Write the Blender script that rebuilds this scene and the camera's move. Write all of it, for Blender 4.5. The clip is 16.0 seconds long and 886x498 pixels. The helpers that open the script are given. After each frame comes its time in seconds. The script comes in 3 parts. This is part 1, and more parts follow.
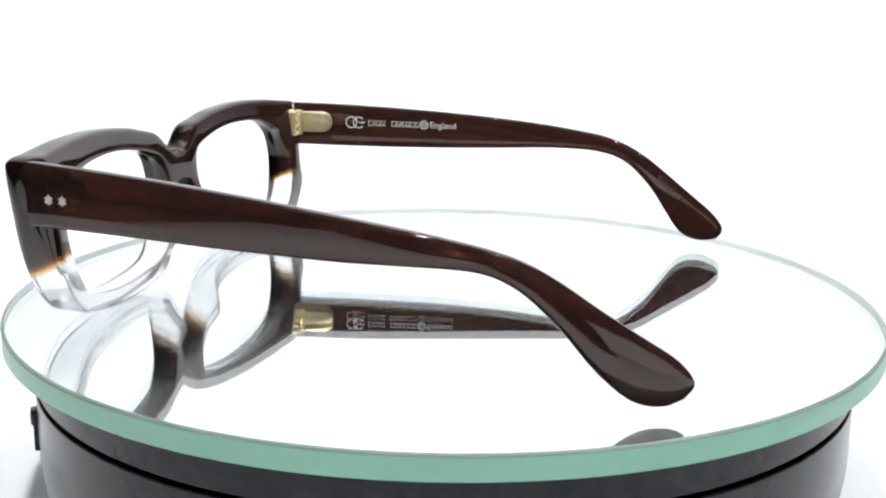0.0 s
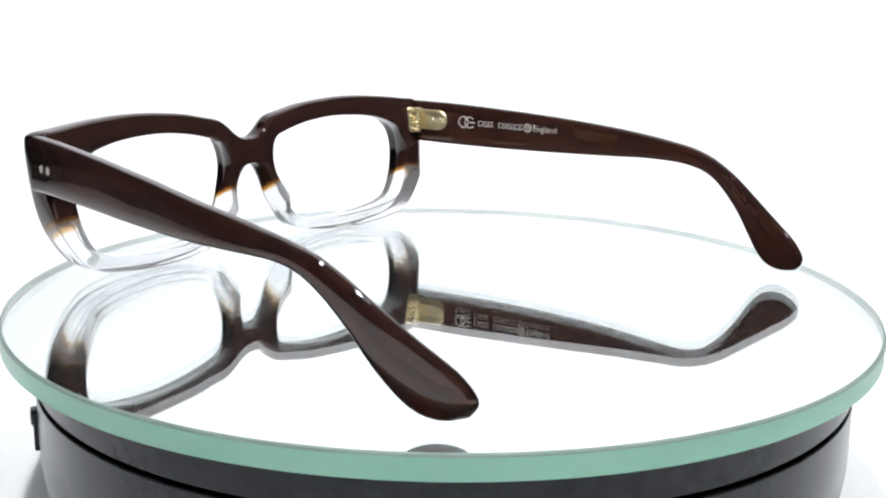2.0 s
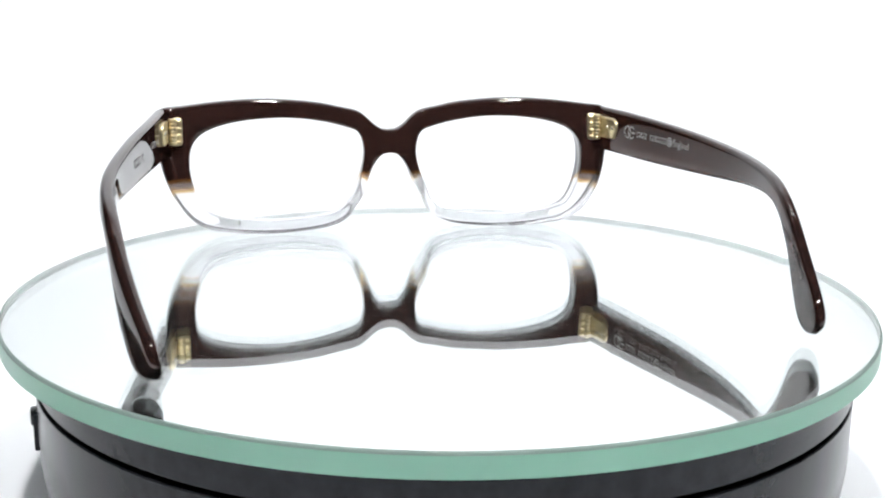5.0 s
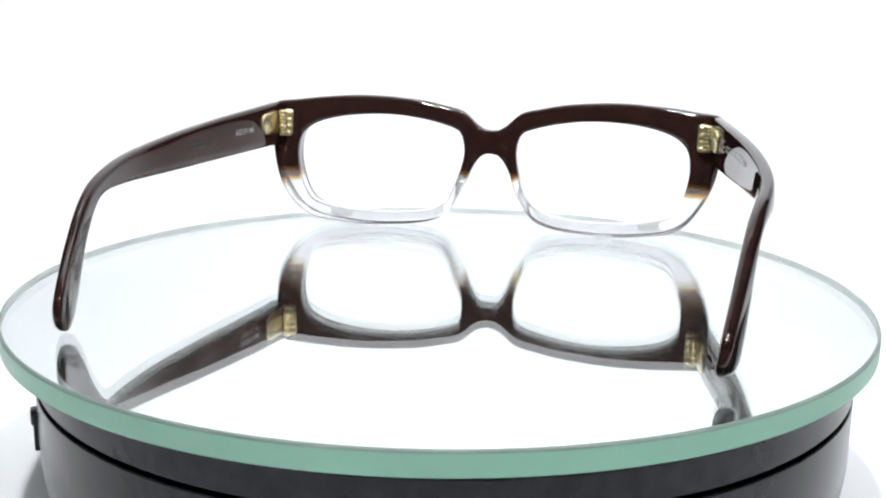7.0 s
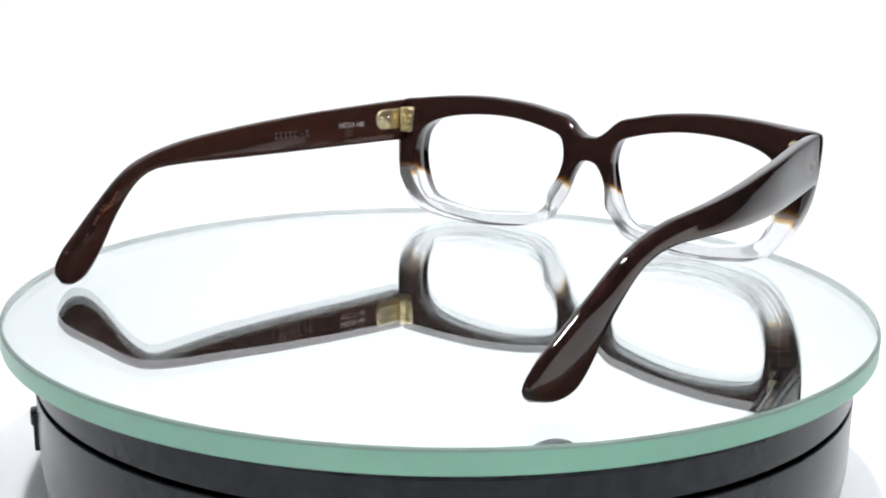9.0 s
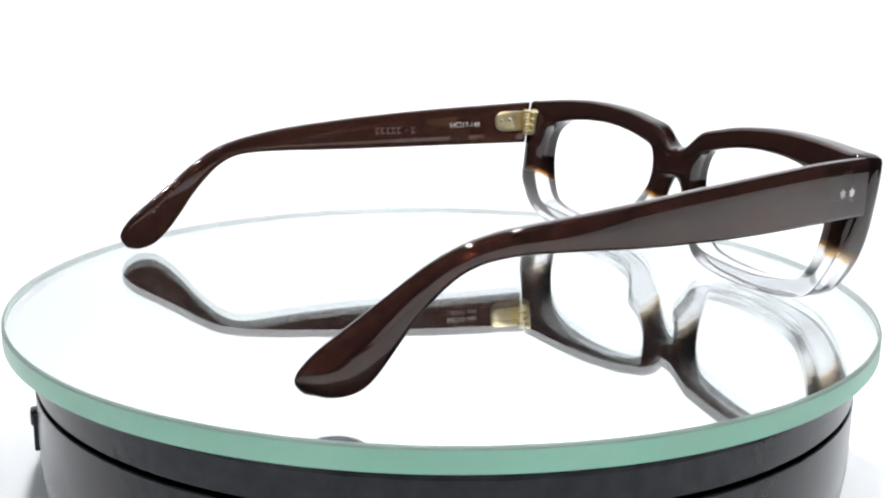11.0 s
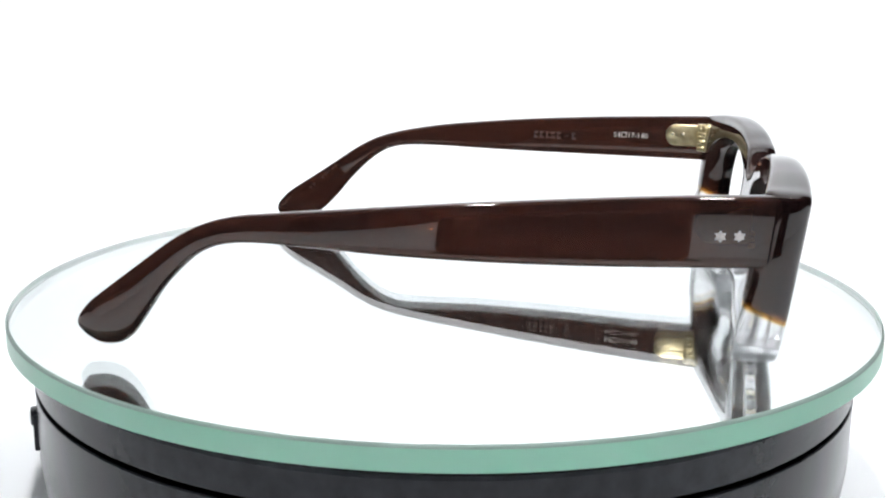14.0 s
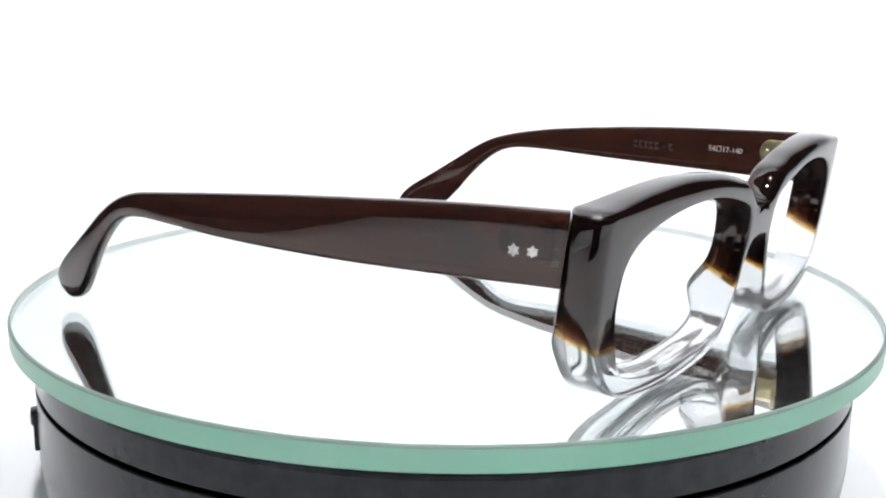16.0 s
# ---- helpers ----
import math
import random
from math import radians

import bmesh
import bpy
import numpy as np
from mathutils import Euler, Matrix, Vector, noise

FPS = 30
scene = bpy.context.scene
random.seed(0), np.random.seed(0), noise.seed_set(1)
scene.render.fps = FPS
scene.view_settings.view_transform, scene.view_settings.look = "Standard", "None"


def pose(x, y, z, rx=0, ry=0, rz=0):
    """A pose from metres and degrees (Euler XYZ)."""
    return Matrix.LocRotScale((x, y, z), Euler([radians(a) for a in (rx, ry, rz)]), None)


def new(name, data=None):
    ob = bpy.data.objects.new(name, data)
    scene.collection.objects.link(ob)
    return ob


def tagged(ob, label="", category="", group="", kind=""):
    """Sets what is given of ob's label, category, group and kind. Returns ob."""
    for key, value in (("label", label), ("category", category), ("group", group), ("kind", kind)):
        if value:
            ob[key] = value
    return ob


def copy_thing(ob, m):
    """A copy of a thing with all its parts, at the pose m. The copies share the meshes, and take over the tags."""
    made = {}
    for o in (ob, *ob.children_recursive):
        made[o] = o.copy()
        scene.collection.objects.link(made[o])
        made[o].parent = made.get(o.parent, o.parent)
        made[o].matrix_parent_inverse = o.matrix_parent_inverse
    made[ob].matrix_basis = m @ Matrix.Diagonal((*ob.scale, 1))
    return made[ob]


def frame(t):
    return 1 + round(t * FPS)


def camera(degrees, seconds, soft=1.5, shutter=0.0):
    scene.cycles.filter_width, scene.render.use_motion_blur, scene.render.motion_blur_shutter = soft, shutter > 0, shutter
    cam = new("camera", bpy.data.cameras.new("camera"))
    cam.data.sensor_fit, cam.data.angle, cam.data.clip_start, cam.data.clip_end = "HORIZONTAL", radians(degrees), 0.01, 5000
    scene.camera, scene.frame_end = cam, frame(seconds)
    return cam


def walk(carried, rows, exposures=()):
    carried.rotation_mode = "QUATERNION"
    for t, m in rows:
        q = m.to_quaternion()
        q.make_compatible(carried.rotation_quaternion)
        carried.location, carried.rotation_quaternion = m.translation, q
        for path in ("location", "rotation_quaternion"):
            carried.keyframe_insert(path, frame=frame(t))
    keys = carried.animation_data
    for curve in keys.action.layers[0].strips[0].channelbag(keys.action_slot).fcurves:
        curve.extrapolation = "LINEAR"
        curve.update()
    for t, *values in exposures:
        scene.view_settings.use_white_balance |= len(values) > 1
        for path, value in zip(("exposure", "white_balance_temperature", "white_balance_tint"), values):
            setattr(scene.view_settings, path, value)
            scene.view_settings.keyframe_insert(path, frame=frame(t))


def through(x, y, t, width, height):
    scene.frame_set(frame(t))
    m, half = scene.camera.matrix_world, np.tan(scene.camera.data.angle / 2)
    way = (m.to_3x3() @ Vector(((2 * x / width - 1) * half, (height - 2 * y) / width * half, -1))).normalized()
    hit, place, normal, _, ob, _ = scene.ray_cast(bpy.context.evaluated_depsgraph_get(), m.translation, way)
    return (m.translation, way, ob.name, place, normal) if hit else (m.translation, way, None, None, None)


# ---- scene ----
cam = camera(43.09, 16.0, soft=2.1)
EYE = pose(-0.0008, -0.2924, 0.1331, 77.06, -0.83, 0.19)
walk(cam, [(0.0, EYE), (16.0, EYE)], exposures=[(0.0, 0.0), (3.0, 0.0), (7.0, -0.14), (9.2, -0.15), (11.5, 0.0), (16.0, 0.0)])

MM = 0.001
FLOOR_TO_PLATE = 55.84          # mm, height of the glass plate's top over the floor
PLATE_R, PLATE_T = 111.3, 5.3   # mm

# ---- world ----
world = bpy.data.worlds.new("dim_room")
scene.world = world
world.use_nodes = True
world.node_tree.nodes["Background"].inputs[0].default_value = (0.5, 0.52, 0.55, 1)
world.node_tree.nodes["Background"].inputs[1].default_value = 0.02

BULB_GLOW = 1440.0   # two bare bulbs overhead


# ---- materials ----
def material(name):
    m = bpy.data.materials.new(name)
    m.use_nodes = True
    return m, m.node_tree.nodes, m.node_tree.links, m.node_tree.nodes["Principled BSDF"]


def noise_node(nodes, links, scale, detail=4.0, coords="Object", stretch=(1, 1, 1)):
    tc = nodes.new("ShaderNodeTexCoord")
    mp = nodes.new("ShaderNodeMapping")
    mp.inputs["Scale"].default_value = stretch
    nz = nodes.new("ShaderNodeTexNoise")
    nz.inputs["Scale"].default_value = scale
    nz.inputs["Detail"].default_value = detail
    links.new(tc.outputs[coords], mp.inputs["Vector"])
    links.new(mp.outputs["Vector"], nz.inputs["Vector"])
    return nz


def ramp(nodes, links, fac, stops):
    r = nodes.new("ShaderNodeValToRGB")
    el = r.color_ramp.elements
    el[0].position, el[0].color = stops[0][0], (*stops[0][1], 1)
    el[1].position, el[1].color = stops[-1][0], (*stops[-1][1], 1)
    for p, c in stops[1:-1]:
        e = el.new(p)
        e.color = (*c, 1)
    links.new(fac, r.inputs["Fac"])
    return r


def bump(nodes, links, height, strength, distance, bsdf):
    b = nodes.new("ShaderNodeBump")
    b.inputs["Strength"].default_value = strength
    b.inputs["Distance"].default_value = distance
    links.new(height, b.inputs["Height"])
    links.new(b.outputs["Normal"], bsdf.inputs["Normal"])


DEEP_A, DEEP_B = (0.030, 0.0082, 0.0036), (0.052, 0.0155, 0.0072)          # light through the sheet
DUST_A, DUST_B = (0.022, 0.0110, 0.0096), (0.052, 0.0255, 0.0225)        # light scattered in it
AMBER, CLEAR = (0.50, 0.17, 0.012), (0.965, 0.967, 0.98)


def darken_front(n, l, colour):
    """Multiplies the colour darker towards the front; follows the front's curve."""
    tc = n.new("ShaderNodeTexCoord")
    xyz = n.new("ShaderNodeSeparateXYZ")
    l.new(tc.outputs["Object"], xyz.inputs[0])
    square = n.new("ShaderNodeMath")
    square.operation = "MULTIPLY"
    l.new(xyz.outputs["X"], square.inputs[0])
    l.new(xyz.outputs["X"], square.inputs[1])
    depth = n.new("ShaderNodeMath")
    depth.operation = "MULTIPLY_ADD"
    l.new(square.outputs[0], depth.inputs[0])
    depth.inputs[1].default_value = 1.1
    l.new(xyz.outputs["Y"], depth.inputs[2])
    front_share = n.new("ShaderNodeMapRange")
    l.new(depth.outputs[0], front_share.inputs["Value"])
    front_share.inputs["From Min"].default_value, front_share.inputs["From Max"].default_value = 0.0065, 0.0105
    mix = n.new("ShaderNodeMix")
    mix.data_type, mix.blend_type = "RGBA", "MULTIPLY"
    l.new(front_share.outputs[0], mix.inputs["Factor"])
    l.new(colour.outputs[0], mix.inputs["A"])
    mix.inputs["B"].default_value = (0.3, 0.27, 0.3, 1)
    return mix


def acetate(name, fading):
    """Polished acetate; fading: brown above, clear below, with an amber seam that slants through the sheet."""
    m, n, l, b = material(name)
    b.inputs["Transmission Weight"].default_value = 1.0
    b.inputs["IOR"].default_value = 1.49
    b.inputs["Roughness"].default_value = 0.015
    cloud = n.new("ShaderNodeBsdfPrincipled")
    cloud.inputs["Roughness"].default_value = 0.03
    cloud.inputs["IOR"].default_value = 1.49
    both = n.new("ShaderNodeMixShader")
    l.new(b.outputs[0], both.inputs[1])
    l.new(cloud.outputs[0], both.inputs[2])
    l.new(both.outputs[0], n["Material Output"].inputs["Surface"])
    grain = noise_node(n, l, 90.0, 6.0, stretch=(0.25, 0.25, 2.5))
    fine = noise_node(n, l, 800.0, 4.0)
    brown = ramp(n, l, grain.outputs["Fac"], [(0.35, DEEP_A), (0.65, DEEP_B)])
    dust = ramp(n, l, fine.outputs["Fac"], [(0.40, DUST_A), (0.60, DUST_B)])
    if fading:
        brown, dust = darken_front(n, l, brown), darken_front(n, l, dust)
        tc = n.new("ShaderNodeTexCoord")
        xyz = n.new("ShaderNodeSeparateXYZ")
        l.new(tc.outputs["Object"], xyz.inputs[0])
        slant = n.new("ShaderNodeMath")
        slant.operation = "MULTIPLY_ADD"
        l.new(xyz.outputs["Y"], slant.inputs[0])
        slant.inputs[1].default_value = 0.48
        l.new(xyz.outputs["Z"], slant.inputs[2])
        wide = n.new("ShaderNodeMath")
        wide.operation = "MULTIPLY"
        l.new(xyz.outputs["X"], wide.inputs[0])
        l.new(xyz.outputs["X"], wide.inputs[1])
        sag = n.new("ShaderNodeMath")
        sag.operation = "MULTIPLY_ADD"
        l.new(wide.outputs[0], sag.inputs[0])
        sag.inputs[1].default_value = 0.66
        l.new(slant.outputs[0], sag.inputs[2])
        wav = noise_node(n, l, 60.0, 2.0)
        add = n.new("ShaderNodeMath")
        add.operation = "MULTIPLY_ADD"
        l.new(wav.outputs["Fac"], add.inputs[0])
        add.inputs[1].default_value = 0.0016
        l.new(sag.outputs[0], add.inputs[2])
        span = n.new("ShaderNodeMapRange")
        l.new(add.outputs[0], span.inputs["Value"])
        span.inputs["From Min"].default_value, span.inputs["From Max"].default_value = 0.0204, 0.0232
        edge = ramp(n, l, span.outputs[0], [(0.0, CLEAR), (0.12, (0.85, 0.62, 0.25)), (0.32, AMBER), (0.7, DEEP_B), (1.0, DEEP_A)])
        haze = ramp(n, l, span.outputs[0], [(0.0, (0.90, 0.90, 0.93)), (0.3, (0.45, 0.22, 0.06)), (0.7, DUST_B), (1.0, DUST_A)])
        share = ramp(n, l, span.outputs[0], [(0.0, (0.13, 0.13, 0.13)), (0.4, (0.2, 0.2, 0.2)), (1.0, (0.52, 0.52, 0.52))])
        l.new(share.outputs[0], both.inputs[0])
        solid = n.new("ShaderNodeMath")
        solid.operation = "GREATER_THAN"
        l.new(span.outputs[0], solid.inputs[0])
        solid.inputs[1].default_value = 0.98
        for low, high, to in ((edge, brown, b), (haze, dust, cloud)):
            mix = n.new("ShaderNodeMix")
            mix.data_type = "RGBA"
            l.new(solid.outputs[0], mix.inputs["Factor"])
            l.new(low.outputs[0], mix.inputs["A"])
            l.new(high.outputs["Result"], mix.inputs["B"])
            l.new(mix.outputs["Result"], to.inputs["Base Color"])
    else:
        both.inputs[0].default_value = 0.4
        l.new(brown.outputs[0], b.inputs["Base Color"])
        l.new(dust.outputs[0], cloud.inputs["Base Color"])
    polish = noise_node(n, l, 40.0, 2.0)
    bump(n, l, polish.outputs["Fac"], 0.04, 0.001, b)
    bump(n, l, polish.outputs["Fac"], 0.04, 0.001, cloud)
    return m


ACETATE_FADE = acetate("fading_acetate", True)
ACETATE_BROWN = acetate("brown_acetate", False)


def metal(name, dark, light, rough):
    m, n, l, b = material(name)
    b.inputs["Metallic"].default_value = 1.0
    nz = noise_node(n, l, 700.0, 5.0)
    l.new(ramp(n, l, nz.outputs["Fac"], [(0.35, dark), (0.65, light)]).outputs[0], b.inputs["Base Color"])
    b.inputs["Roughness"].default_value = rough
    bump(n, l, nz.outputs["Fac"], 0.15, 0.0002, b)
    return m


GOLD = metal("gilt_brass", (0.80, 0.67, 0.38), (0.93, 0.82, 0.54), 0.34)
SILVER = metal("silver_inlay", (0.44, 0.41, 0.39), (0.66, 0.62, 0.59), 0.42)
STEEL = metal("steel_core", (0.7, 0.67, 0.62), (0.82, 0.78, 0.72), 0.09)
DOT_STEEL = metal("pale_dot_steel", (0.6, 0.56, 0.45), (0.75, 0.7, 0.6), 0.3)

PRINT, _n, _l, _b = material("silver_print")
_z = noise_node(_n, _l, 1500.0, 3.0)
_l.new(ramp(_n, _l, _z.outputs["Fac"], [(0.35, (0.42, 0.40, 0.38)), (0.6, (0.75, 0.74, 0.72))]).outputs[0], _b.inputs["Base Color"])
_b.inputs["Roughness"].default_value = 0.4
_b.inputs["Metallic"].default_value = 0.3

FAINT_PRINT, _n, _l, _b = material("worn_print")
_z = noise_node(_n, _l, 1500.0, 3.0)
_l.new(ramp(_n, _l, _z.outputs["Fac"], [(0.35, (0.03, 0.017, 0.015)), (0.65, (0.085, 0.068, 0.064))]).outputs[0], _b.inputs["Base Color"])
_b.inputs["Roughness"].default_value = 0.4

ETCHED, _n, _l, _b = material("etched_marks")
_z = noise_node(_n, _l, 1500.0, 3.0)
_l.new(ramp(_n, _l, _z.outputs["Fac"], [(0.35, (0.022, 0.009, 0.006)), (0.65, (0.05, 0.033, 0.028))]).outputs[0], _b.inputs["Base Color"])
_b.inputs["Roughness"].default_value = 0.35

PLATE_GLASS, _n, _l, _b = material("plate_glass")
_b.inputs["Base Color"].default_value = (0.985, 0.995, 0.99, 1)
_b.inputs["Transmission Weight"].default_value = 1.0
_b.inputs["IOR"].default_value = 1.52
_b.inputs["Roughness"].default_value = 0.0
_veil = _n.new("ShaderNodeBsdfDiffuse")          # veil of haze put into the colour, greys the mirrored image
_veil.inputs["Color"].default_value = (0.80, 0.86, 0.85, 1)
_z = noise_node(_n, _l, 45.0, 5.0)
_much = ramp(_n, _l, _z.outputs["Fac"], [(0.3, (0.004, 0.004, 0.004)), (0.7, (0.009, 0.009, 0.009))])
_mix = _n.new("ShaderNodeMixShader")
_l.new(_much.outputs[0], _mix.inputs[0])
_l.new(_b.outputs[0], _mix.inputs[1])
_l.new(_veil.outputs[0], _mix.inputs[2])
_l.new(_mix.outputs[0], _n["Material Output"].inputs["Surface"])

def ground_glass(name, dark, light, pale, through):
    """Ground edge of thick plate glass: light comes through it, scattered and green."""
    m, n, l, b = material(name)
    z = noise_node(n, l, 25.0, 3.0)
    col = ramp(n, l, z.outputs["Fac"], [(0.3, dark), (0.7, light)])
    l.new(col.outputs[0], b.inputs["Base Color"])
    b.inputs["Roughness"].default_value = 0.25
    t = n.new("ShaderNodeBsdfTranslucent")
    t.inputs["Color"].default_value = (*pale, 1)
    mix = n.new("ShaderNodeMixShader")
    mix.inputs[0].default_value = through
    l.new(b.outputs[0], mix.inputs[1])
    l.new(t.outputs[0], mix.inputs[2])
    l.new(mix.outputs[0], n["Material Output"].inputs["Surface"])
    return m


RIM_GLASS = ground_glass("green_glass_edge", (0.085, 0.38, 0.245), (0.105, 0.42, 0.275), (0.92, 0.99, 0.96), 0.42)
# arris coloured darker than the edge, in place of its dark refraction
ARRIS_GLASS = ground_glass("ground_arris", (0.15, 0.22, 0.19), (0.19, 0.27, 0.23), (0.6, 0.64, 0.63), 0.4)

# white for a sleeve that is added only to brighten the edge
SLEEVE = ground_glass("added_white_sleeve", (0.86, 0.88, 0.88), (0.90, 0.92, 0.92), (0.95, 0.97, 0.97), 0.55)

MIRROR, _n, _l, _b = material("silvering")
_b.inputs["Base Color"].default_value = (0.872, 0.905, 0.905, 1)
_b.inputs["Metallic"].default_value = 1.0
_b.inputs["Roughness"].default_value = 0.0

BLACK, _n, _l, _b = material("black_plastic")
_z = noise_node(_n, _l, 300.0, 5.0)
_l.new(ramp(_n, _l, _z.outputs["Fac"], [(0.3, (0.009, 0.0105, 0.0130)), (0.7, (0.016, 0.0180, 0.0220))]).outputs[0], _b.inputs["Base Color"])
_b.inputs["Roughness"].default_value = 0.24
_b.inputs["Specular IOR Level"].default_value = 0.18
bump(_n, _l, _z.outputs["Fac"], 0.05, 0.0003, _b)

GAP, _n, _l, _b = material("matt_black")
_b.inputs["Base Color"].default_value = (0.006, 0.006, 0.006, 1)
_b.inputs["Roughness"].default_value = 0.8

PAPER, _n, _l, _b = material("white_paper")
_z = noise_node(_n, _l, 3.0, 3.0)
_l.new(ramp(_n, _l, _z.outputs["Fac"], [(0.3, (0.765, 0.78, 0.80)), (0.7, (0.80, 0.815, 0.83))]).outputs[0], _b.inputs["Base Color"])
_b.inputs["Roughness"].default_value = 0.8

BULB, _n, _l, _b = material("bulb_glass")
_b.inputs["Base Color"].default_value = (0.9, 0.9, 0.9, 1)
_b.inputs["Emission Color"].default_value = (0.988, 0.99, 1.0, 1)
_b.inputs["Emission Strength"].default_value = BULB_GLOW

ROOM, _n, _l, _b = material("dark_room_paint")
_z = noise_node(_n, _l, 2.0, 4.0)
_l.new(ramp(_n, _l, _z.outputs["Fac"], [(0.3, (0.03, 0.03, 0.032)), (0.7, (0.045, 0.044, 0.045))]).outputs[0], _b.inputs["Base Color"])
_b.inputs["Roughness"].default_value = 0.9


# ---- mesh helpers ----
def mesh_from(name, verts, faces, mats, smooth=True, index=None):
    me = bpy.data.meshes.new(name)
    me.from_pydata([tuple(v) for v in verts], [], faces)
    for m in mats:
        me.materials.append(m)
    if index:
        me.polygons.foreach_set("material_index", index)
    me.polygons.foreach_set("use_smooth", [smooth] * len(me.polygons))
    me.update()
    return me


def fix(me):
    bm = bmesh.new()
    bm.from_mesh(me)
    bmesh.ops.remove_doubles(bm, verts=bm.verts, dist=1e-6)
    bmesh.ops.recalc_face_normals(bm, faces=bm.faces)
    bm.to_mesh(me)
    bm.free()
    return me


def put(name, me, parent=None, label=""):
    ob = new(name, me)
    ob.parent = parent
    if label:
        tagged(ob, label)
    return ob


def part(name, bm, mat, parent, label="", smooth=True):
    me = bpy.data.meshes.new(name)
    bm.to_mesh(me)
    bm.free()
    me.materials.append(mat)
    me.polygons.foreach_set("use_smooth", [smooth] * len(me.polygons))
    return put(name, me, parent, label)


def sharp(me, angle=40):
    """Keeps hard edges crisp on a smooth mesh."""
    bm = bmesh.new()
    bm.from_mesh(me)
    for e in bm.edges:
        if len(e.link_faces) == 2 and e.calc_face_angle(0) > radians(angle):
            e.smooth = False
    bm.to_mesh(me)
    bm.free()
    return me


def closed_spline(pts, k):
    """Catmull-Rom through pts, closed, k steps a span."""
    p = np.array(pts, float)
    out = []
    for i in range(len(p)):
        a, b, c, d = p[i - 1], p[i], p[(i + 1) % len(p)], p[(i + 2) % len(p)]
        for j in range(k):
            t = j / k
            out.append(0.5 * (2 * b + (c - a) * t + (2 * a - 5 * b + 4 * c - d) * t * t + (3 * b - a - 3 * c + d) * t ** 3))
    return np.array(out)


def open_spline(pts, k):
    p = np.array(pts, float)
    p = np.vstack([2 * p[0] - p[1], p, 2 * p[-1] - p[-2]])
    out = []
    for i in range(1, len(p) - 2):
        a, b, c, d = p[i - 1], p[i], p[i + 1], p[i + 2]
        for j in range(k):
            t = j / k
            out.append(0.5 * (2 * b + (c - a) * t + (2 * a - 5 * b + 4 * c - d) * t * t + (3 * b - a - 3 * c + d) * t ** 3))
    out.append(p[-2])
    return np.array(out)


def lathe(profile, mats, slots=None, n=192):
    """Turns a profile of (radius, height) in mm round the z axis."""
    verts, faces, index = [], [], []
    for r, z in profile:
        for i in range(n):
            a = 2 * math.pi * i / n
            verts.append((r * MM * math.cos(a), r * MM * math.sin(a), z * MM))
    for j in range(len(profile) - 1):
        for i in range(n):
            faces.append((j * n + i, j * n + (i + 1) % n, (j + 1) * n + (i + 1) % n, (j + 1) * n + i))
            index.append(slots[j] if slots else 0)
    return verts, faces, index


def box_bm(x0, x1, y0, y1, z0, z1, bevel=0.0, seg=2):
    bm = bmesh.new()
    bmesh.ops.create_cube(bm, size=1.0)
    for v in bm.verts:
        v.co = Vector(((x0 + x1) / 2 + v.co.x * (x1 - x0), (y0 + y1) / 2 + v.co.y * (y1 - y0), (z0 + z1) / 2 + v.co.z * (z1 - z0))) * MM
    if bevel:
        bmesh.ops.bevel(bm, geom=bm.edges[:], offset=bevel * MM, segments=seg, affect="EDGES", profile=0.5)
    return bm


# ---- the dim room, the white sweep and its lamps ----
def slab(name, b, mat, label, category):
    return tagged(part(name, box_bm(*b), mat, None, smooth=False), label, category, kind="structure")


def room():
    X, Y0, Y1, Z0, Z1, t = 1800, -2200, 1500, -760, 1650, 20
    slab("floor", (-X, X, Y0, Y1, Z0 - t, Z0), ROOM, "dark floor of a dim room", "floor")
    slab("ceiling", (-X, X, Y0, Y1, Z1, Z1 + t), ROOM, "dark ceiling of a dim room", "ceiling")
    slab("wall_west", (-X - t, -X, Y0, Y1, Z0, Z1), ROOM, "dark painted wall of a dim room", "wall")
    slab("wall_east", (X, X + t, Y0, Y1, Z0, Z1), ROOM, "dark painted wall of a dim room", "wall")
    slab("wall_south", (-X, X, Y0 - t, Y0, Z0, Z1), ROOM, "dark painted wall of a dim room", "wall")
    slab("wall_north", (-X, X, Y1, Y1 + t, Z0, Z1), ROOM, "dark painted wall of a dim room", "wall")


def sheet(name, rows, thick, mat, label, category):
    """A bent sheet from rows of points, given some thickness."""
    verts, faces = [], []
    n, k = len(rows), len(rows[0])
    for row in rows:
        verts += [tuple(c * MM for c in q) for q in row]
    for i in range(n - 1):
        for j in range(k - 1):
            faces.append((i * k + j, i * k + j + 1, (i + 1) * k + j + 1, (i + 1) * k + j))
    bm = bmesh.new()
    bm.from_mesh(mesh_from(name, verts, faces, []))
    bmesh.ops.recalc_face_normals(bm, faces=bm.faces)
    bmesh.ops.solidify(bm, geom=bm.faces[:], thickness=thick * MM)
    return tagged(part(name, bm, mat, None, label), label, category, kind="structure")


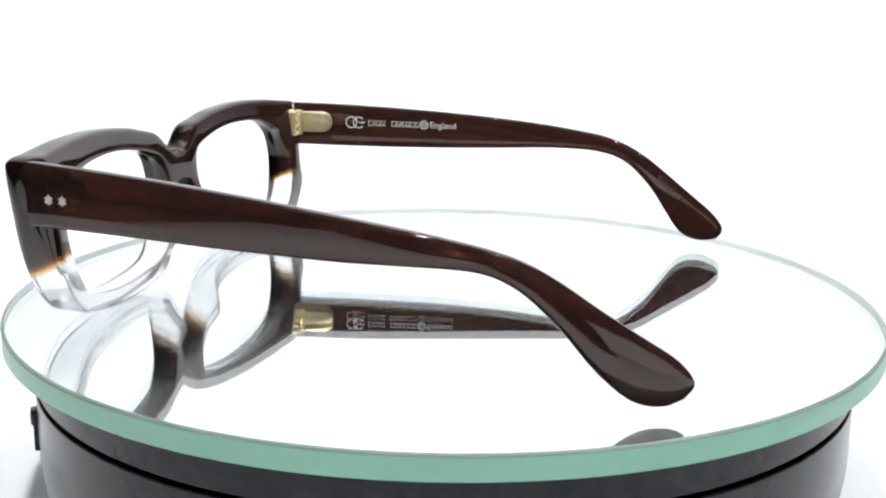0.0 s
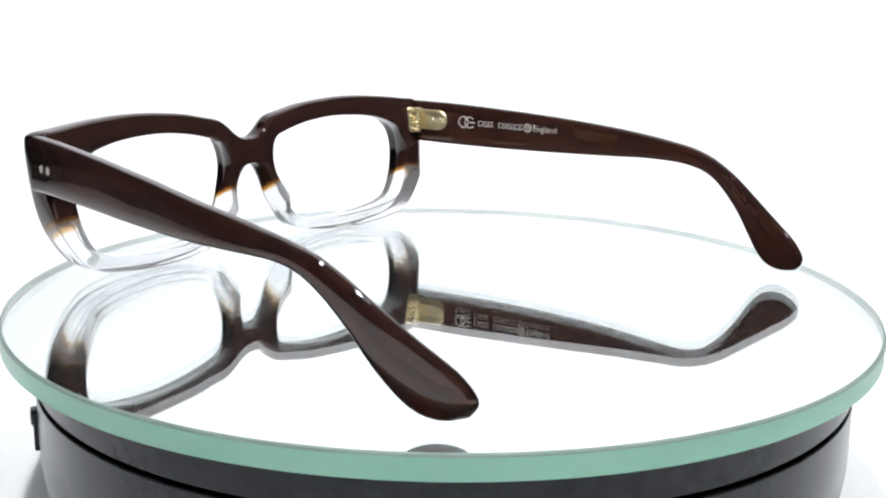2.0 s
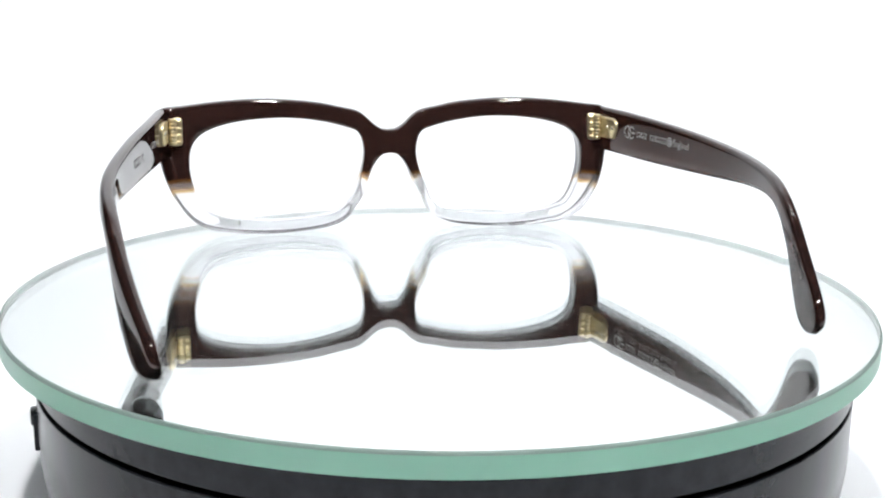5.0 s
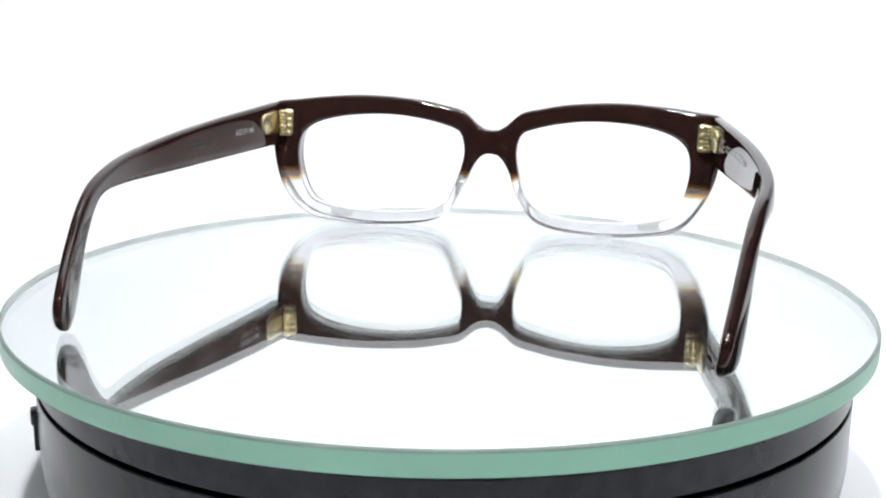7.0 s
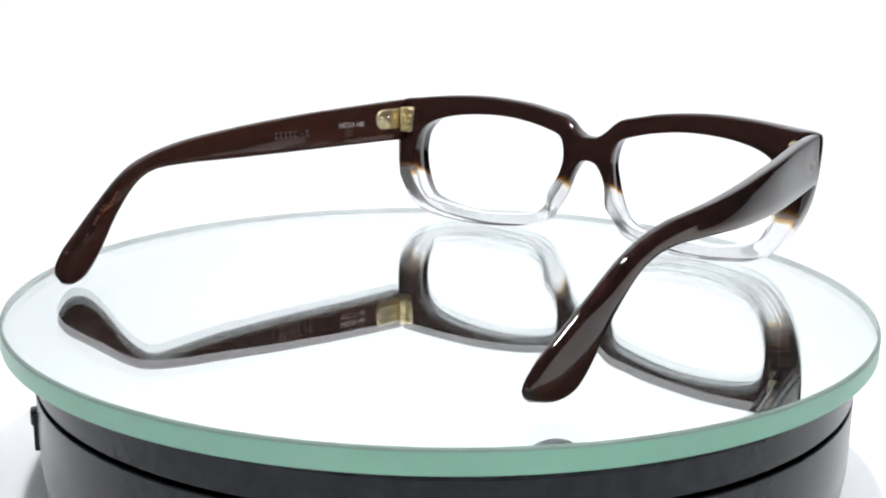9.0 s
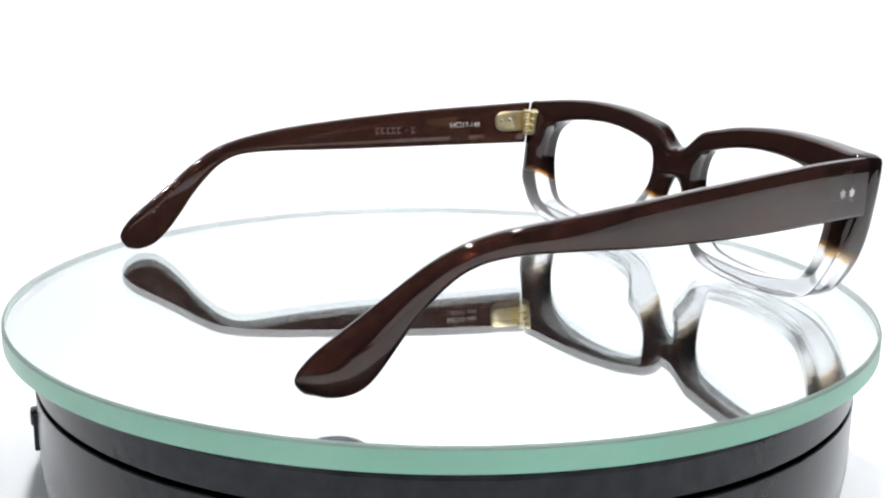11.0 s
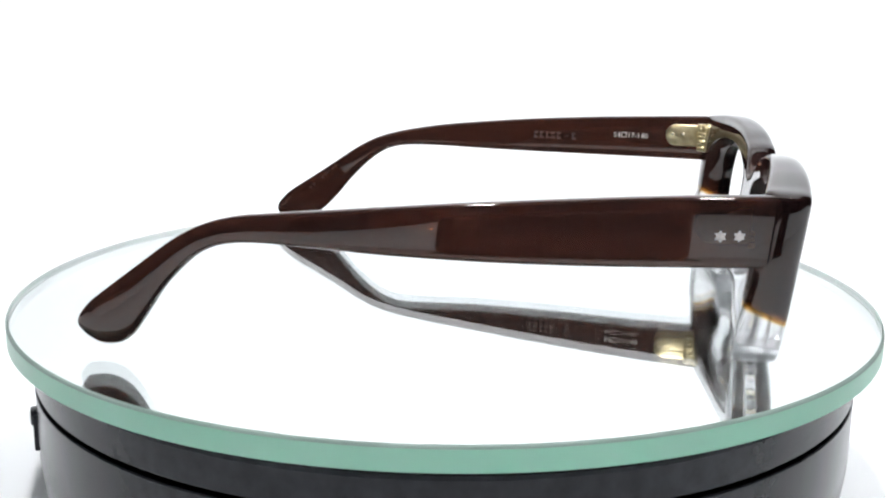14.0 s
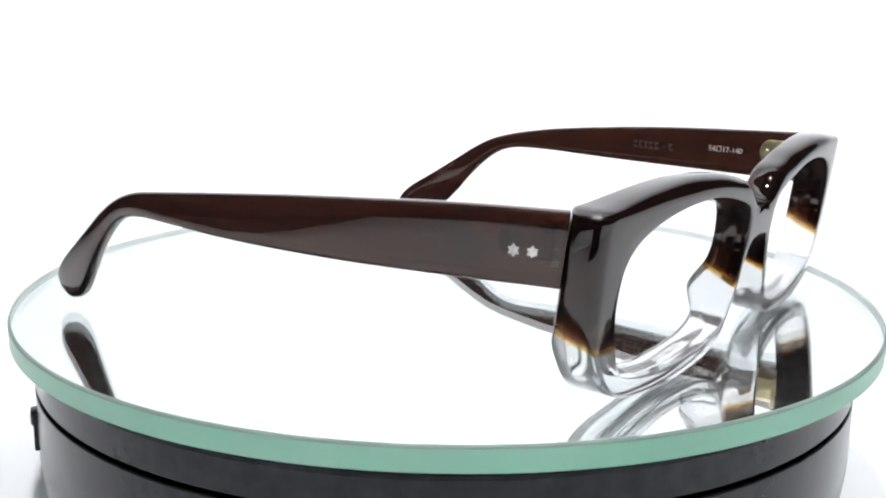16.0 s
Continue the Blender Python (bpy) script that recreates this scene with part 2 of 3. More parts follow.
def sweep():
    """White card: table top, back and a canopy in one bend."""
    prof = [(-400, 0.0), (-200, 0.0), (-100, 0.0), (150, 0.0), (380, 0.0)]
    prof += [(380 + 240 * math.sin(a), 240 - 240 * math.cos(a)) for a in np.linspace(0.1, math.pi / 2, 20)]
    prof += [(620, 500.0), (620, 700.0)]
    prof += [(420 + 200 * math.cos(a), 800 + 200 * math.sin(a)) for a in np.linspace(0, math.pi / 2, 12)] + [(300, 1000.0), (120, 1000.0)]
    rows = []
    for y, z in prof:
        half = 450 if y < -150 else 660
        wing = half + (120 if y >= 380 else 0)                # the back reaches further to the west
        rows.append([(x * (wing if x < 0 else half), y, z) for x in (-1.0, -0.5, 0.0, 0.5, 1.0)])
    sheet("backdrop", rows, 2.0, PAPER, "seamless white card sweep under the turntable", "backdrop")
    # the card's front border is bent up round the camera, from the west side to the east
    rim = []
    for r, z in ((402, 0.8), (430, 3.0), (480, 14.0), (540, 34.0), (610, 62.0)):
        row = []
        for a in np.linspace(-66, 92, 60):
            rise = min(1.0, max(0.0, (a + 66) / 24))
            row.append((r * math.sin(radians(a)), -r * math.cos(radians(a)), 0.8 + (z - 0.8) * rise))
        rim.append(row)
    sheet("backdrop_border", rim, 1.0, PAPER, "white card border bent up round the front", "backdrop")
    slab("table", (-950, 750, -700, 800, -30, -3), ROOM, "dark table top under the white card", "table")


def bulb_lamp():
    """A bare bulb in a small black holder."""
    root = tagged(new("bulb_lamp"), "bare white bulb in a small black holder", "lamp", group="lamps hanging overhead")
    v, f, _ = lathe([(0.01, 42), (14, 42), (15, 44), (16, 60), (12, 66), (3, 68), (3, 849), (0.01, 849)], None, n=32)
    put("holder", sharp(fix(mesh_from("holder", v, f, [BLACK]))), root)
    v, f, _ = lathe([(20 * math.sin(a) + 0.001, 10 - 20 * math.cos(a)) for a in np.linspace(0, 2.4, 24)] + [(13, 30), (13, 44)], None, n=32)
    put("bulb", fix(mesh_from("bulb", v, f, [BULB])), root, "glowing white bulb")
    return root


def filming_camera():
    """The black camera that films, on a low black stand behind the lens."""
    root = tagged(new("camera_on_stand"), "black camera on a low black stand", "camera")
    body = part("body", box_bm(-50, 46, -372, -322, 98, 172, 6, 3), BLACK, root)
    part("stand", box_bm(-42, 98, -370, -326, 4, 97, 18, 6), GAP, root, "matt black stand")
    part("foot", box_bm(-48, 104, -376, -320, 0.2, 4, 1, 2), GAP, root)
    v, f, _ = lathe([(0.01, -2), (19, -2), (22, 0), (22, 16), (18, 16), (17, 10), (0.01, 9)], None, n=48)
    barrel = put("lens_barrel", sharp(fix(mesh_from("lens_barrel", v, f, [BLACK]))), body)
    barrel.matrix_basis = pose(0, -0.3225, 0.133, -90, 0, 0)
    return root


room()
sweep()
bulb = bulb_lamp()
bulb.matrix_basis = pose(-0.07, -0.22, 0.78)
copy_thing(bulb, pose(0.20, -0.22, 0.78))
filming_camera()


# ---- turntable ----
def turntable():
    root = tagged(new("turntable"), "round glossy black plastic motor turntable on white paper", "turntable")
    v, f, _ = lathe([(0.01, 0), (96, 0), (98.5, 1), (101, 4), (103, 9), (104.4, 15), (105.2, 22), (105.3, 28), (105.2, 38.6),
                     (104.9, 38.9), (100.5, 38.9), (100.5, 39.95), (0.01, 39.95)], [BLACK])
    put("housing", sharp(fix(mesh_from("housing", v, f, [BLACK]))), root)
    v, f, _ = lathe([(0.01, 40.0), (104.8, 40.0), (105.1, 40.3), (105.1, 47.2), (104.5, 47.9), (99, 48.1), (98, 49.4), (0.01, 49.4)], [BLACK])
    put("platter", sharp(fix(mesh_from("platter", v, f, [BLACK]))), root)
    v, f, _ = lathe([(0.01, 49.45), (92, 49.45), (92, 50.2), (0.01, 50.2)], [GAP], n=96)
    put("rubber_mat", sharp(fix(mesh_from("rubber_mat", v, f, [GAP]))), root, "matt black rubber mat")
    # slide switch on the side
    bez = part("switch_plate", box_bm(-1.2, 1.2, -3.6, 3.6, -7, 2.2, 0.5), BLACK, root)
    knob = part("switch_knob", box_bm(-1.2, 1.7, -2.4, 2.4, -0.9, 2.7, 0.5), BLACK, bez)
    az = math.atan2(-37.6, -98.0)
    bez.matrix_basis = pose(105.0 * MM * math.cos(az), 105.0 * MM * math.sin(az), 31.0 * MM, 0, 0, math.degrees(az))
    return root


def glass_plate():
    """Round mirror: clear plate, green edge, silvered below."""
    root = tagged(new("mirror_plate"), "round thick glass mirror plate with green edge on the turntable", "mirror")
    R, T, c = PLATE_R, PLATE_T, 0.7
    v, f, ix = lathe([(0.0001, 0), (R - c, 0), (R - c * 0.3, -c * 0.3), (R, -c), (R, -T + 0.25), (R - 0.25, -T)], None, [0, 1, 1, 2, 2], n=256)
    me = mesh_from("plate", v, f, [PLATE_GLASS, ARRIS_GLASS, RIM_GLASS], index=ix)
    put("plate", sharp(fix(me), 20), root)
    # sleeve added inside the green edge so its far side looks bright
    v, f, _ = lathe([(R - 0.12 - c * 0.3, -c * 0.32), (R - 0.12, -c), (R - 0.12, -T + 0.2)], None, n=256)
    put("inner_sleeve", mesh_from("inner_sleeve", v, f, [SLEEVE]), root, "added white sleeve that brightens the edge from inside")
    v, f, _ = lathe([(0.0001, -T), (R - 0.25, -T)], None, n=256)
    put("silvering", fix(mesh_from("silvering", v, f, [MIRROR])), root, "mirror coating under the glass")
    return root


# ---- the eyeglasses; x along the front, y forward, z up from the plate, in mm ----
EYE_RIM = [(8.7, 26), (10.2, 31.6), (14.5, 33.8), (24, 36.0), (35, 37.0), (48, 36.3), (58, 33.9), (63.1, 30), (64.5, 24),
           (63.6, 17), (60.7, 10), (56.8, 7), (48, 5.2), (38, 4.4), (27, 4.9), (18.5, 6.3), (14.1, 9.2), (11.6, 14), (9.6, 20)]
OUTLINE = [(0, 32.7), (2.4, 33), (5.2, 34.7), (8, 37.3), (10.8, 39), (16, 40.2), (25, 41.9), (40, 43), (54, 42.5), (66, 41.2), (72.4, 40.4), (74.1, 38.2),
           (74.2, 30), (73.6, 24.6), (71.8, 18), (68.6, 11.5), (64.5, 6), (59, 2.6), (50, 0.9), (39, 0.1), (28, 0.6), (20, 1.8), (14.6, 4.2),
           (11.6, 8.5), (8.6, 14), (6.4, 19.3), (4.4, 22.7), (2.2, 24.7), (0, 25.3)]


def y_back(x, z):
    nose = 3.2 * math.exp(-((abs(x) - 10.5) / 2.6) ** 2 - ((z - 13.5) / 5.0) ** 2)   # moulded nose pad
    mitre = 0.75 * max(0.0, abs(x) - 70.0)                                            # end piece cut at a slant for the temple
    return 5.5 - 6.0 * (x / 70) ** 2 + mitre + (z - 30) * 0.115 + max(0.0, z - 33) * 0.05 - nose


def y_front(x, z):
    return 14.1 - 4.5 * (x / 72) ** 2 + (z - 38) * 0.115


def polar(loop, centre, angles):
    d = loop - centre
    a = np.unwrap(np.arctan2(d[:, 1], d[:, 0]))
    if a[-1] < a[0]:
        a, d = a[::-1], d[::-1]
    r = np.hypot(d[:, 0], d[:, 1])
    a = np.concatenate([a - 2 * math.pi, a, a + 2 * math.pi])
    return np.interp(angles, a, np.tile(r, 3))


def eye_front():
    """The front: two thick rims and the bridge, one half built round its rim and mirrored."""
    c = np.array([36.0, 22.0])
    inner = closed_spline(EYE_RIM, 12)
    half = open_spline(OUTLINE, 10)
    stem = np.column_stack([np.zeros(6), np.linspace(25.3, 32.7, 8)[1:-1]])
    outer = np.vstack([half, stem])
    da = outer - c
    keep = np.sort(np.mod(np.arctan2(da[:, 1], da[:, 0]), 2 * math.pi))
    angles = [keep[0]]
    for a in keep[1:]:
        if a - angles[-1] > 0.004:
            angles.append(a)
    angles = np.array(angles)
    ri, ro = polar(inner, c, angles), polar(outer, c, angles)
    way = np.column_stack([np.cos(angles), np.sin(angles)])
    P, Q = c + way * ri[:, None], c + way * ro[:, None]
    # section across the rim: fractions from the inner to the outer edge
    rings = []
    arc = [0, 0.3, 0.7, 1.0]
    for i in range(len(angles)):
        p, q = P[i], Q[i]
        w = np.linalg.norm(q - p)
        d = (q - p) / w
        seam = q[0] < 1e-3
        high = min(1.0, max(0.0, (q[1] - 13) / 14))
        ri_, rb = min(0.45, w * 0.3), min(0.55 + 0.75 * high, w * 0.3)
        rf, rfy = min(0.7 + 2.5 * high, w * 0.5), 0.7 + 3.5 * high
        flare = min(0.8, w * 0.18)                           # the opening widens to the front
        row = []

        def at(s, y_off, front):
            g = p + d * s
            g[0] = max(g[0], 0.0)
            y = y_front(g[0], g[1]) - y_off if front else y_back(g[0], g[1]) + y_off
            return (g[0], y, g[1])

        for a in np.linspace(90, 0, 4):                      # inner back round
            row.append(at(ri_ * (1 - math.sin(radians(a))), ri_ * (1 - math.cos(radians(a))), False))
        for s in (0.35, 0.65):
            row.append(at(ri_ + (w - ri_ - rb) * s, 0, False))
        if seam:
            row += [at(w, 0, False)] * 4 + [at(w, 0, True)] * 9
        else:
            for a in np.linspace(0, 90, 4):                  # outer back round
                row.append(at(w - rb + rb * math.sin(radians(a)), rb * (1 - math.cos(radians(a))), False))
            for a in np.linspace(90, 0, 9):                  # outer front round
                row.append(at(w - rf + rf * math.sin(radians(a)), rfy * (1 - math.cos(radians(a))), True))
        for s in (0.65, 0.35):
            row.append(at(ri_ + (w - ri_ - rf) * s, 0, True))
        for a in np.linspace(0, 90, 4):                      # inner front round
            row.append(at(ri_ * (1 - math.sin(radians(a))) + flare, ri_ * (1 - math.cos(radians(a))), True))
        half_way = (y_back(p[0], p[1]) + y_front(p[0], p[1])) / 2 + 0.6
        for dy, out in ((0.9, flare), (0.0, flare), (-0.9, 0.0)):   # groove for a lens
            g = p + d * out
            row.append((g[0], half_way + dy, g[1]))
        rings.append(row)
    n, k = len(rings), len(rings[0])
    verts, faces = [], []
    for sgn in (1, -1):
        base = len(verts)
        for row in rings:
            verts += [(sgn * x * MM, y * MM, z * MM) for x, y, z in row]
        for i in range(n):
            i2 = (i + 1) % n
            for j in range(k):
                j2 = (j + 1) % k
                if rings[i][j][0] < 1e-4 and rings[i2][j][0] < 1e-4 and rings[i][j2][0] < 1e-4 and rings[i2][j2][0] < 1e-4:
                    continue
                faces.append((base + i * k + j, base + i * k + j2, base + i2 * k + j2, base + i2 * k + j))
    me = mesh_from("front", verts, faces, [ACETATE_FADE])
    bm = bmesh.new()
    bm.from_mesh(me)
    bmesh.ops.remove_doubles(bm, verts=bm.verts, dist=2e-6)
    bmesh.ops.dissolve_degenerate(bm, dist=1e-7, edges=bm.edges)
    bmesh.ops.recalc_face_normals(bm, faces=bm.faces)
    bm.to_mesh(me)
    bm.free()
    me.polygons.foreach_set("use_smooth", [True] * len(me.polygons))
    return sharp(me, 50)


# temple: top and bottom of the bar along its length (y, z), thickness
RIGHT_BAR = [(2.0, 40.2, 0.3, 26.2, 4.2), (-15, 39.9, -15, 26.0, 4.2), (-35, 39.0, -34, 26.0, 4.1), (-55, 37.8, -54, 26.4, 4.0), (-72, 36.4, -72, 27.1, 3.9),
             (-85, 35.1, -85, 27.8, 3.8), (-96, 33.8, -96, 27.9, 3.8), (-103, 32.7, -102, 27.4, 3.8), (-110, 30.5, -107, 26.2, 3.8), (-117, 26.8, -112, 23.4, 3.8),
             (-125, 21.0, -118.3, 17.3, 3.9), (-132, 15.8, -123, 10.8, 4.0), (-137.3, 11.8, -126.4, 6.1, 3.9), (-139.9, 9.2, -129.2, 3.6, 3.8),
             (-141.2, 7.3, -132.4, 2.5, 3.5), (-141.4, 5.7, -135.4, 2.4, 2.9), (-140.6, 4.3, -137.8, 2.9, 1.9)]
LEFT_BAR = [(2.0, 40.2, 0.3, 26.2, 4.2), (-15, 39.4, -15, 26.2, 4.2), (-35, 38.3, -34, 26.1, 4.1), (-55, 36.8, -54, 26.0, 4.0), (-72, 35.1, -72, 26.1, 3.9),
            (-85, 33.6, -85, 26.4, 3.8), (-95, 32.0, -95, 26.4, 3.8), (-102, 30.5, -100.5, 25.9, 3.8), (-108.5, 28.4, -105, 24.4, 3.8), (-115, 24.9, -109.8, 21.2, 3.8),
            (-123, 19.4, -115.8, 15.3, 3.9), (-130, 14.7, -120.8, 9.2, 4.0), (-136, 10.7, -125, 4.8, 3.9), (-138.8, 8.1, -128.8, 1.9, 3.8),
            (-140.2, 6.1, -132.2, 0.7, 3.5), (-140.5, 4.4, -135.2, 0.6, 2.9), (-139.7, 3.0, -137.2, 1.1, 1.9)]
RIGHT_BOW = [(10, 69.0), (0, 70.4), (-18, 73.0), (-53, 77.9), (-85, 79.4), (-115, 74.6), (-145, 68.6)]
LEFT_BOW = [(10, 69.8), (0, 71.0), (-18, 73.4), (-52, 78.6), (-85, 82.0), (-115, 79.0), (-145, 70.4)]


def bow(points):
    p = open_spline(points, 8)[::-1]
    return lambda y: float(np.interp(y, p[:, 0], p[:, 1]))


def temple_bar(inside, sgn, stations):
    st = open_spline(stations, 6)
    m = 5
    verts, faces = [], []
    rings = []
    for yt, zt, yb, zb, th in st:
        top, low = np.array([yt, zt]), np.array([yb, zb])
        h = np.linalg.norm(top - low)
        up = (top - low) / h
        mid = (top + low) / 2
        tip = min(1.0, max(0.0, (-mid[0] - 88) / 40))
        th = th * (1 - 0.17 * tip)
        r = min(1.15 + 0.6 * tip, th * 0.46, h * 0.4)
        ring = []
        swell = 0.06 + 0.22 * tip                              # both faces grow rounder towards the tip
        for cx, cz, a0 in ((1, 1, 0), (-1, 1, 90), (-1, -1, 180), (1, -1, 270)):
            if a0 == 180:
                for q in (0.6, 0.2, -0.2, -0.6):
                    ring.append((-th / 2 - 0.15 * swell * (1 - q * q), q * (h / 2 - r)))
            for a in np.linspace(a0, a0 + 90, m):
                ring.append((cx * (th / 2 - r) + r * math.cos(radians(a)), cz * (h / 2 - r) + r * math.sin(radians(a))))
        for q in (-0.6, -0.2, 0.2, 0.6):
            ring.append((th / 2 + swell * (1 - q * q), q * (h / 2 - r)))
        pts = []
        for u, w in ring:
            yz = mid + up * w
            u *= 1 - 0.17 * w / (h / 2)                      # slightly thinner along the top
            slant = 0.56 * u * min(1.0, max(0.0, (mid[0] + 6) / 6))      # mitred end at the hinge
            pts.append((sgn * (inside(mid[0] + up[0] * w) + th / 2 + u) * MM, (yz[0] + slant) * MM, yz[1] * MM))
        rings.append(pts)
    k = len(rings[0])
    for p in rings:
        verts += p
    for i in range(len(rings) - 1):
        for j in range(k):
            faces.append((i * k + j, i * k + (j + 1) % k, (i + 1) * k + (j + 1) % k, (i + 1) * k + j))
    faces.append(tuple(range(k)))
    e = (len(rings) - 1) * k
    cap = np.mean([rings[-1][j] for j in range(k)], axis=0)
    cap[1] -= 0.0003
    cap[2] -= 0.0004
    verts.append(tuple(cap))
    for j in range(k):
        faces.append((e + j, e + (j + 1) % k, len(verts) - 1))
    me = fix(mesh_from("temple", verts, faces, [ACETATE_BROWN]))
    me.polygons.foreach_set("use_smooth", [True] * len(me.polygons))
    return sharp(me, 60)


def core_wire(inside, sgn, stations):
    """Thin flat steel core, slightly twisted, that glints inside the bar from the hinge to the tip."""
    path = []
    for yt, zt, yb, zb, th in open_spline(stations, 14):
        top, low = np.array([yt, zt]), np.array([yb, zb])
        path.append((top + low) / 2 + (top - low) * 0.02)
    path = np.array([p for p in path if -131 < p[0] < -13])
    verts, faces = [], []
    for i, (y, z) in enumerate(path):
        along = path[min(i + 1, len(path) - 1)] - path[max(i - 1, 0)]
        along = along / np.linalg.norm(along)
        up = np.array([along[1], -along[0]])
        roll = radians(44 + 2.5 * math.sin(y * 0.45) + 2.0 * math.sin(y * 1.3 + 1.0))
        for u, v in ((-0.15, -0.5), (0.15, -0.5), (0.15, 0.5), (-0.15, 0.5)):
            out, rise = u * math.cos(roll) - v * math.sin(roll), u * math.sin(roll) + v * math.cos(roll)
            verts.append((sgn * (inside(y) + 2.0 + out) * MM, (y + up[0] * rise) * MM, (z + up[1] * rise) * MM))
    for i in range(len(path) - 1):
        for a in range(4):
            faces.append((i * 4 + a, i * 4 + (a + 1) % 4, i * 4 + 4 + (a + 1) % 4, i * 4 + 4 + a))
    faces += [(0, 1, 2, 3), tuple(range(len(verts) - 4, len(verts)))]
    return sharp(fix(mesh_from("core_wire", verts, faces, [STEEL])))


def star(inside, sgn, y, z):
    """Six-pointed silver inlay on the outer face."""
    bm = bmesh.new()
    rim = []
    for lvl in (-0.5, 0.2):
        ring = []
        for i in range(12):
            r = 1.25 if i % 2 == 0 else 0.78
            a = radians(30 * i + 90)
            yy = y + r * math.cos(a)
            ring.append(bm.verts.new((sgn * (inside(yy) + 4.2 + lvl) * MM, yy * MM, (z + r * math.sin(a)) * MM)))
        rim.append(ring)
    bm.faces.new(rim[1])
    bm.faces.new(rim[0])
    for i in range(12):
        bm.faces.new((rim[0][i], rim[0][(i + 1) % 12], rim[1][(i + 1) % 12], rim[1][i]))
    bmesh.ops.recalc_face_normals(bm, faces=bm.faces)
    return bm


def cyl(bm, x, y, z0, z1, r, n=16):
    rings = []
    for z, rr in ((z0, r - 0.15), (z0 + 0.15, r), (z1 - 0.15, r), (z1, r - 0.15)):
        rings.append([bm.verts.new(((x + rr * math.cos(2 * math.pi * i / n)) * MM, (y + rr * math.sin(2 * math.pi * i / n)) * MM, z * MM)) for i in range(n)])
    for j in range(3):
        for i in range(n):
            bm.faces.new((rings[j][i], rings[j][(i + 1) % n], rings[j + 1][(i + 1) % n], rings[j + 1][i]))
    bm.faces.new(rings[0][::-1])
    bm.faces.new(rings[3])


def rounded_plate(points_to_xyz, a0, a1, b0, b1, r_start, r_end, thick, n=6):
    """Plate with rounded corners in (a, b), r_start at a0's end, r_end at a1's; points_to_xyz(a, b, d) gives the place."""
    out = []
    for ca, cb, r, s in ((a1, b1, r_end, 0), (a0, b1, r_start, 90), (a0, b0, r_start, 180), (a1, b0, r_end, 270)):
        sa, sb = (1 if ca == a1 else -1), (1 if cb == b1 else -1)
        for t in np.linspace(s, s + 90, n):
            out.append((ca - sa * r + r * math.cos(radians(t)), cb - sb * r + r * math.sin(radians(t))))
    bm = bmesh.new()
    ac, bc = (a0 + a1) / 2, (b0 + b1) / 2
    rings = []
    for d, s in ((0.0, 1.0), (thick * 0.7, 1.0), (thick, 0.94)):
        rings.append([bm.verts.new([c * MM for c in points_to_xyz(ac + (a - ac) * s, bc + (b - bc) * s, d)]) for a, b in out])
    k = len(out)
    for j in range(2):
        for i in range(k):
            bm.faces.new((rings[j][i], rings[j][(i + 1) % k], rings[j + 1][(i + 1) % k], rings[j + 1][i]))
    bm.faces.new(rings[0][::-1])
    bm.faces.new(rings[2])
    bmesh.ops.recalc_face_normals(bm, faces=bm.faces)
    return bm


def lettering(name, text, size, place, mat, parent, label):
    """Flat lettering in the built-in font, laid on a surface by place(u, v) -> mm."""
    cu = bpy.data.curves.new(name, "FONT")
    cu.body, cu.size, cu.resolution_u = text, size, 3
    cu.align_x, cu.align_y = "LEFT", "CENTER"
    tmp = new(name, cu)
    me = bpy.data.meshes.new_from_object(tmp.evaluated_get(bpy.context.evaluated_depsgraph_get()))
    bpy.data.objects.remove(tmp)
    for v in me.vertices:
        v.co = Vector([c * MM for c in place(v.co.x, v.co.y)])
    me.materials.clear()
    me.materials.append(mat)
    return put(name, me, parent, label)


def bars(name, list_of_boxes, place, mat, parent, label):
    """Plain bars that stand for lettering, laid on a surface."""
    bm = bmesh.new()
    for u0, u1, v0, v1 in list_of_boxes:
        bm.faces.new([bm.verts.new([c * MM for c in place(u, v)]) for u, v in ((u0, v0), (u1, v0), (u1, v1), (u0, v1))])
    return part(name, bm, mat, parent, label, smooth=False)


def ring_mark(bm, u, v, r, w, place, a0=0, a1=360, n=28):
    prev = None
    for t in np.linspace(a0, a1, n):
        c, s = math.cos(radians(t)), math.sin(radians(t))
        cur = [bm.verts.new([q * MM for q in place(u + rr * c, v + rr * s)]) for rr in (r, r - w)]
        if prev:
            bm.faces.new((prev[0], cur[0], cur[1], prev[1]))
        prev = cur


def hinge_leaf(sgn):
    f = lambda a, b, d: (sgn * a, y_back(a, b) - d + 0.15, b)
    return rounded_plate(f, 66.3, 69.3, 29.3, 38.0, 1.2, 0.8, 0.9)


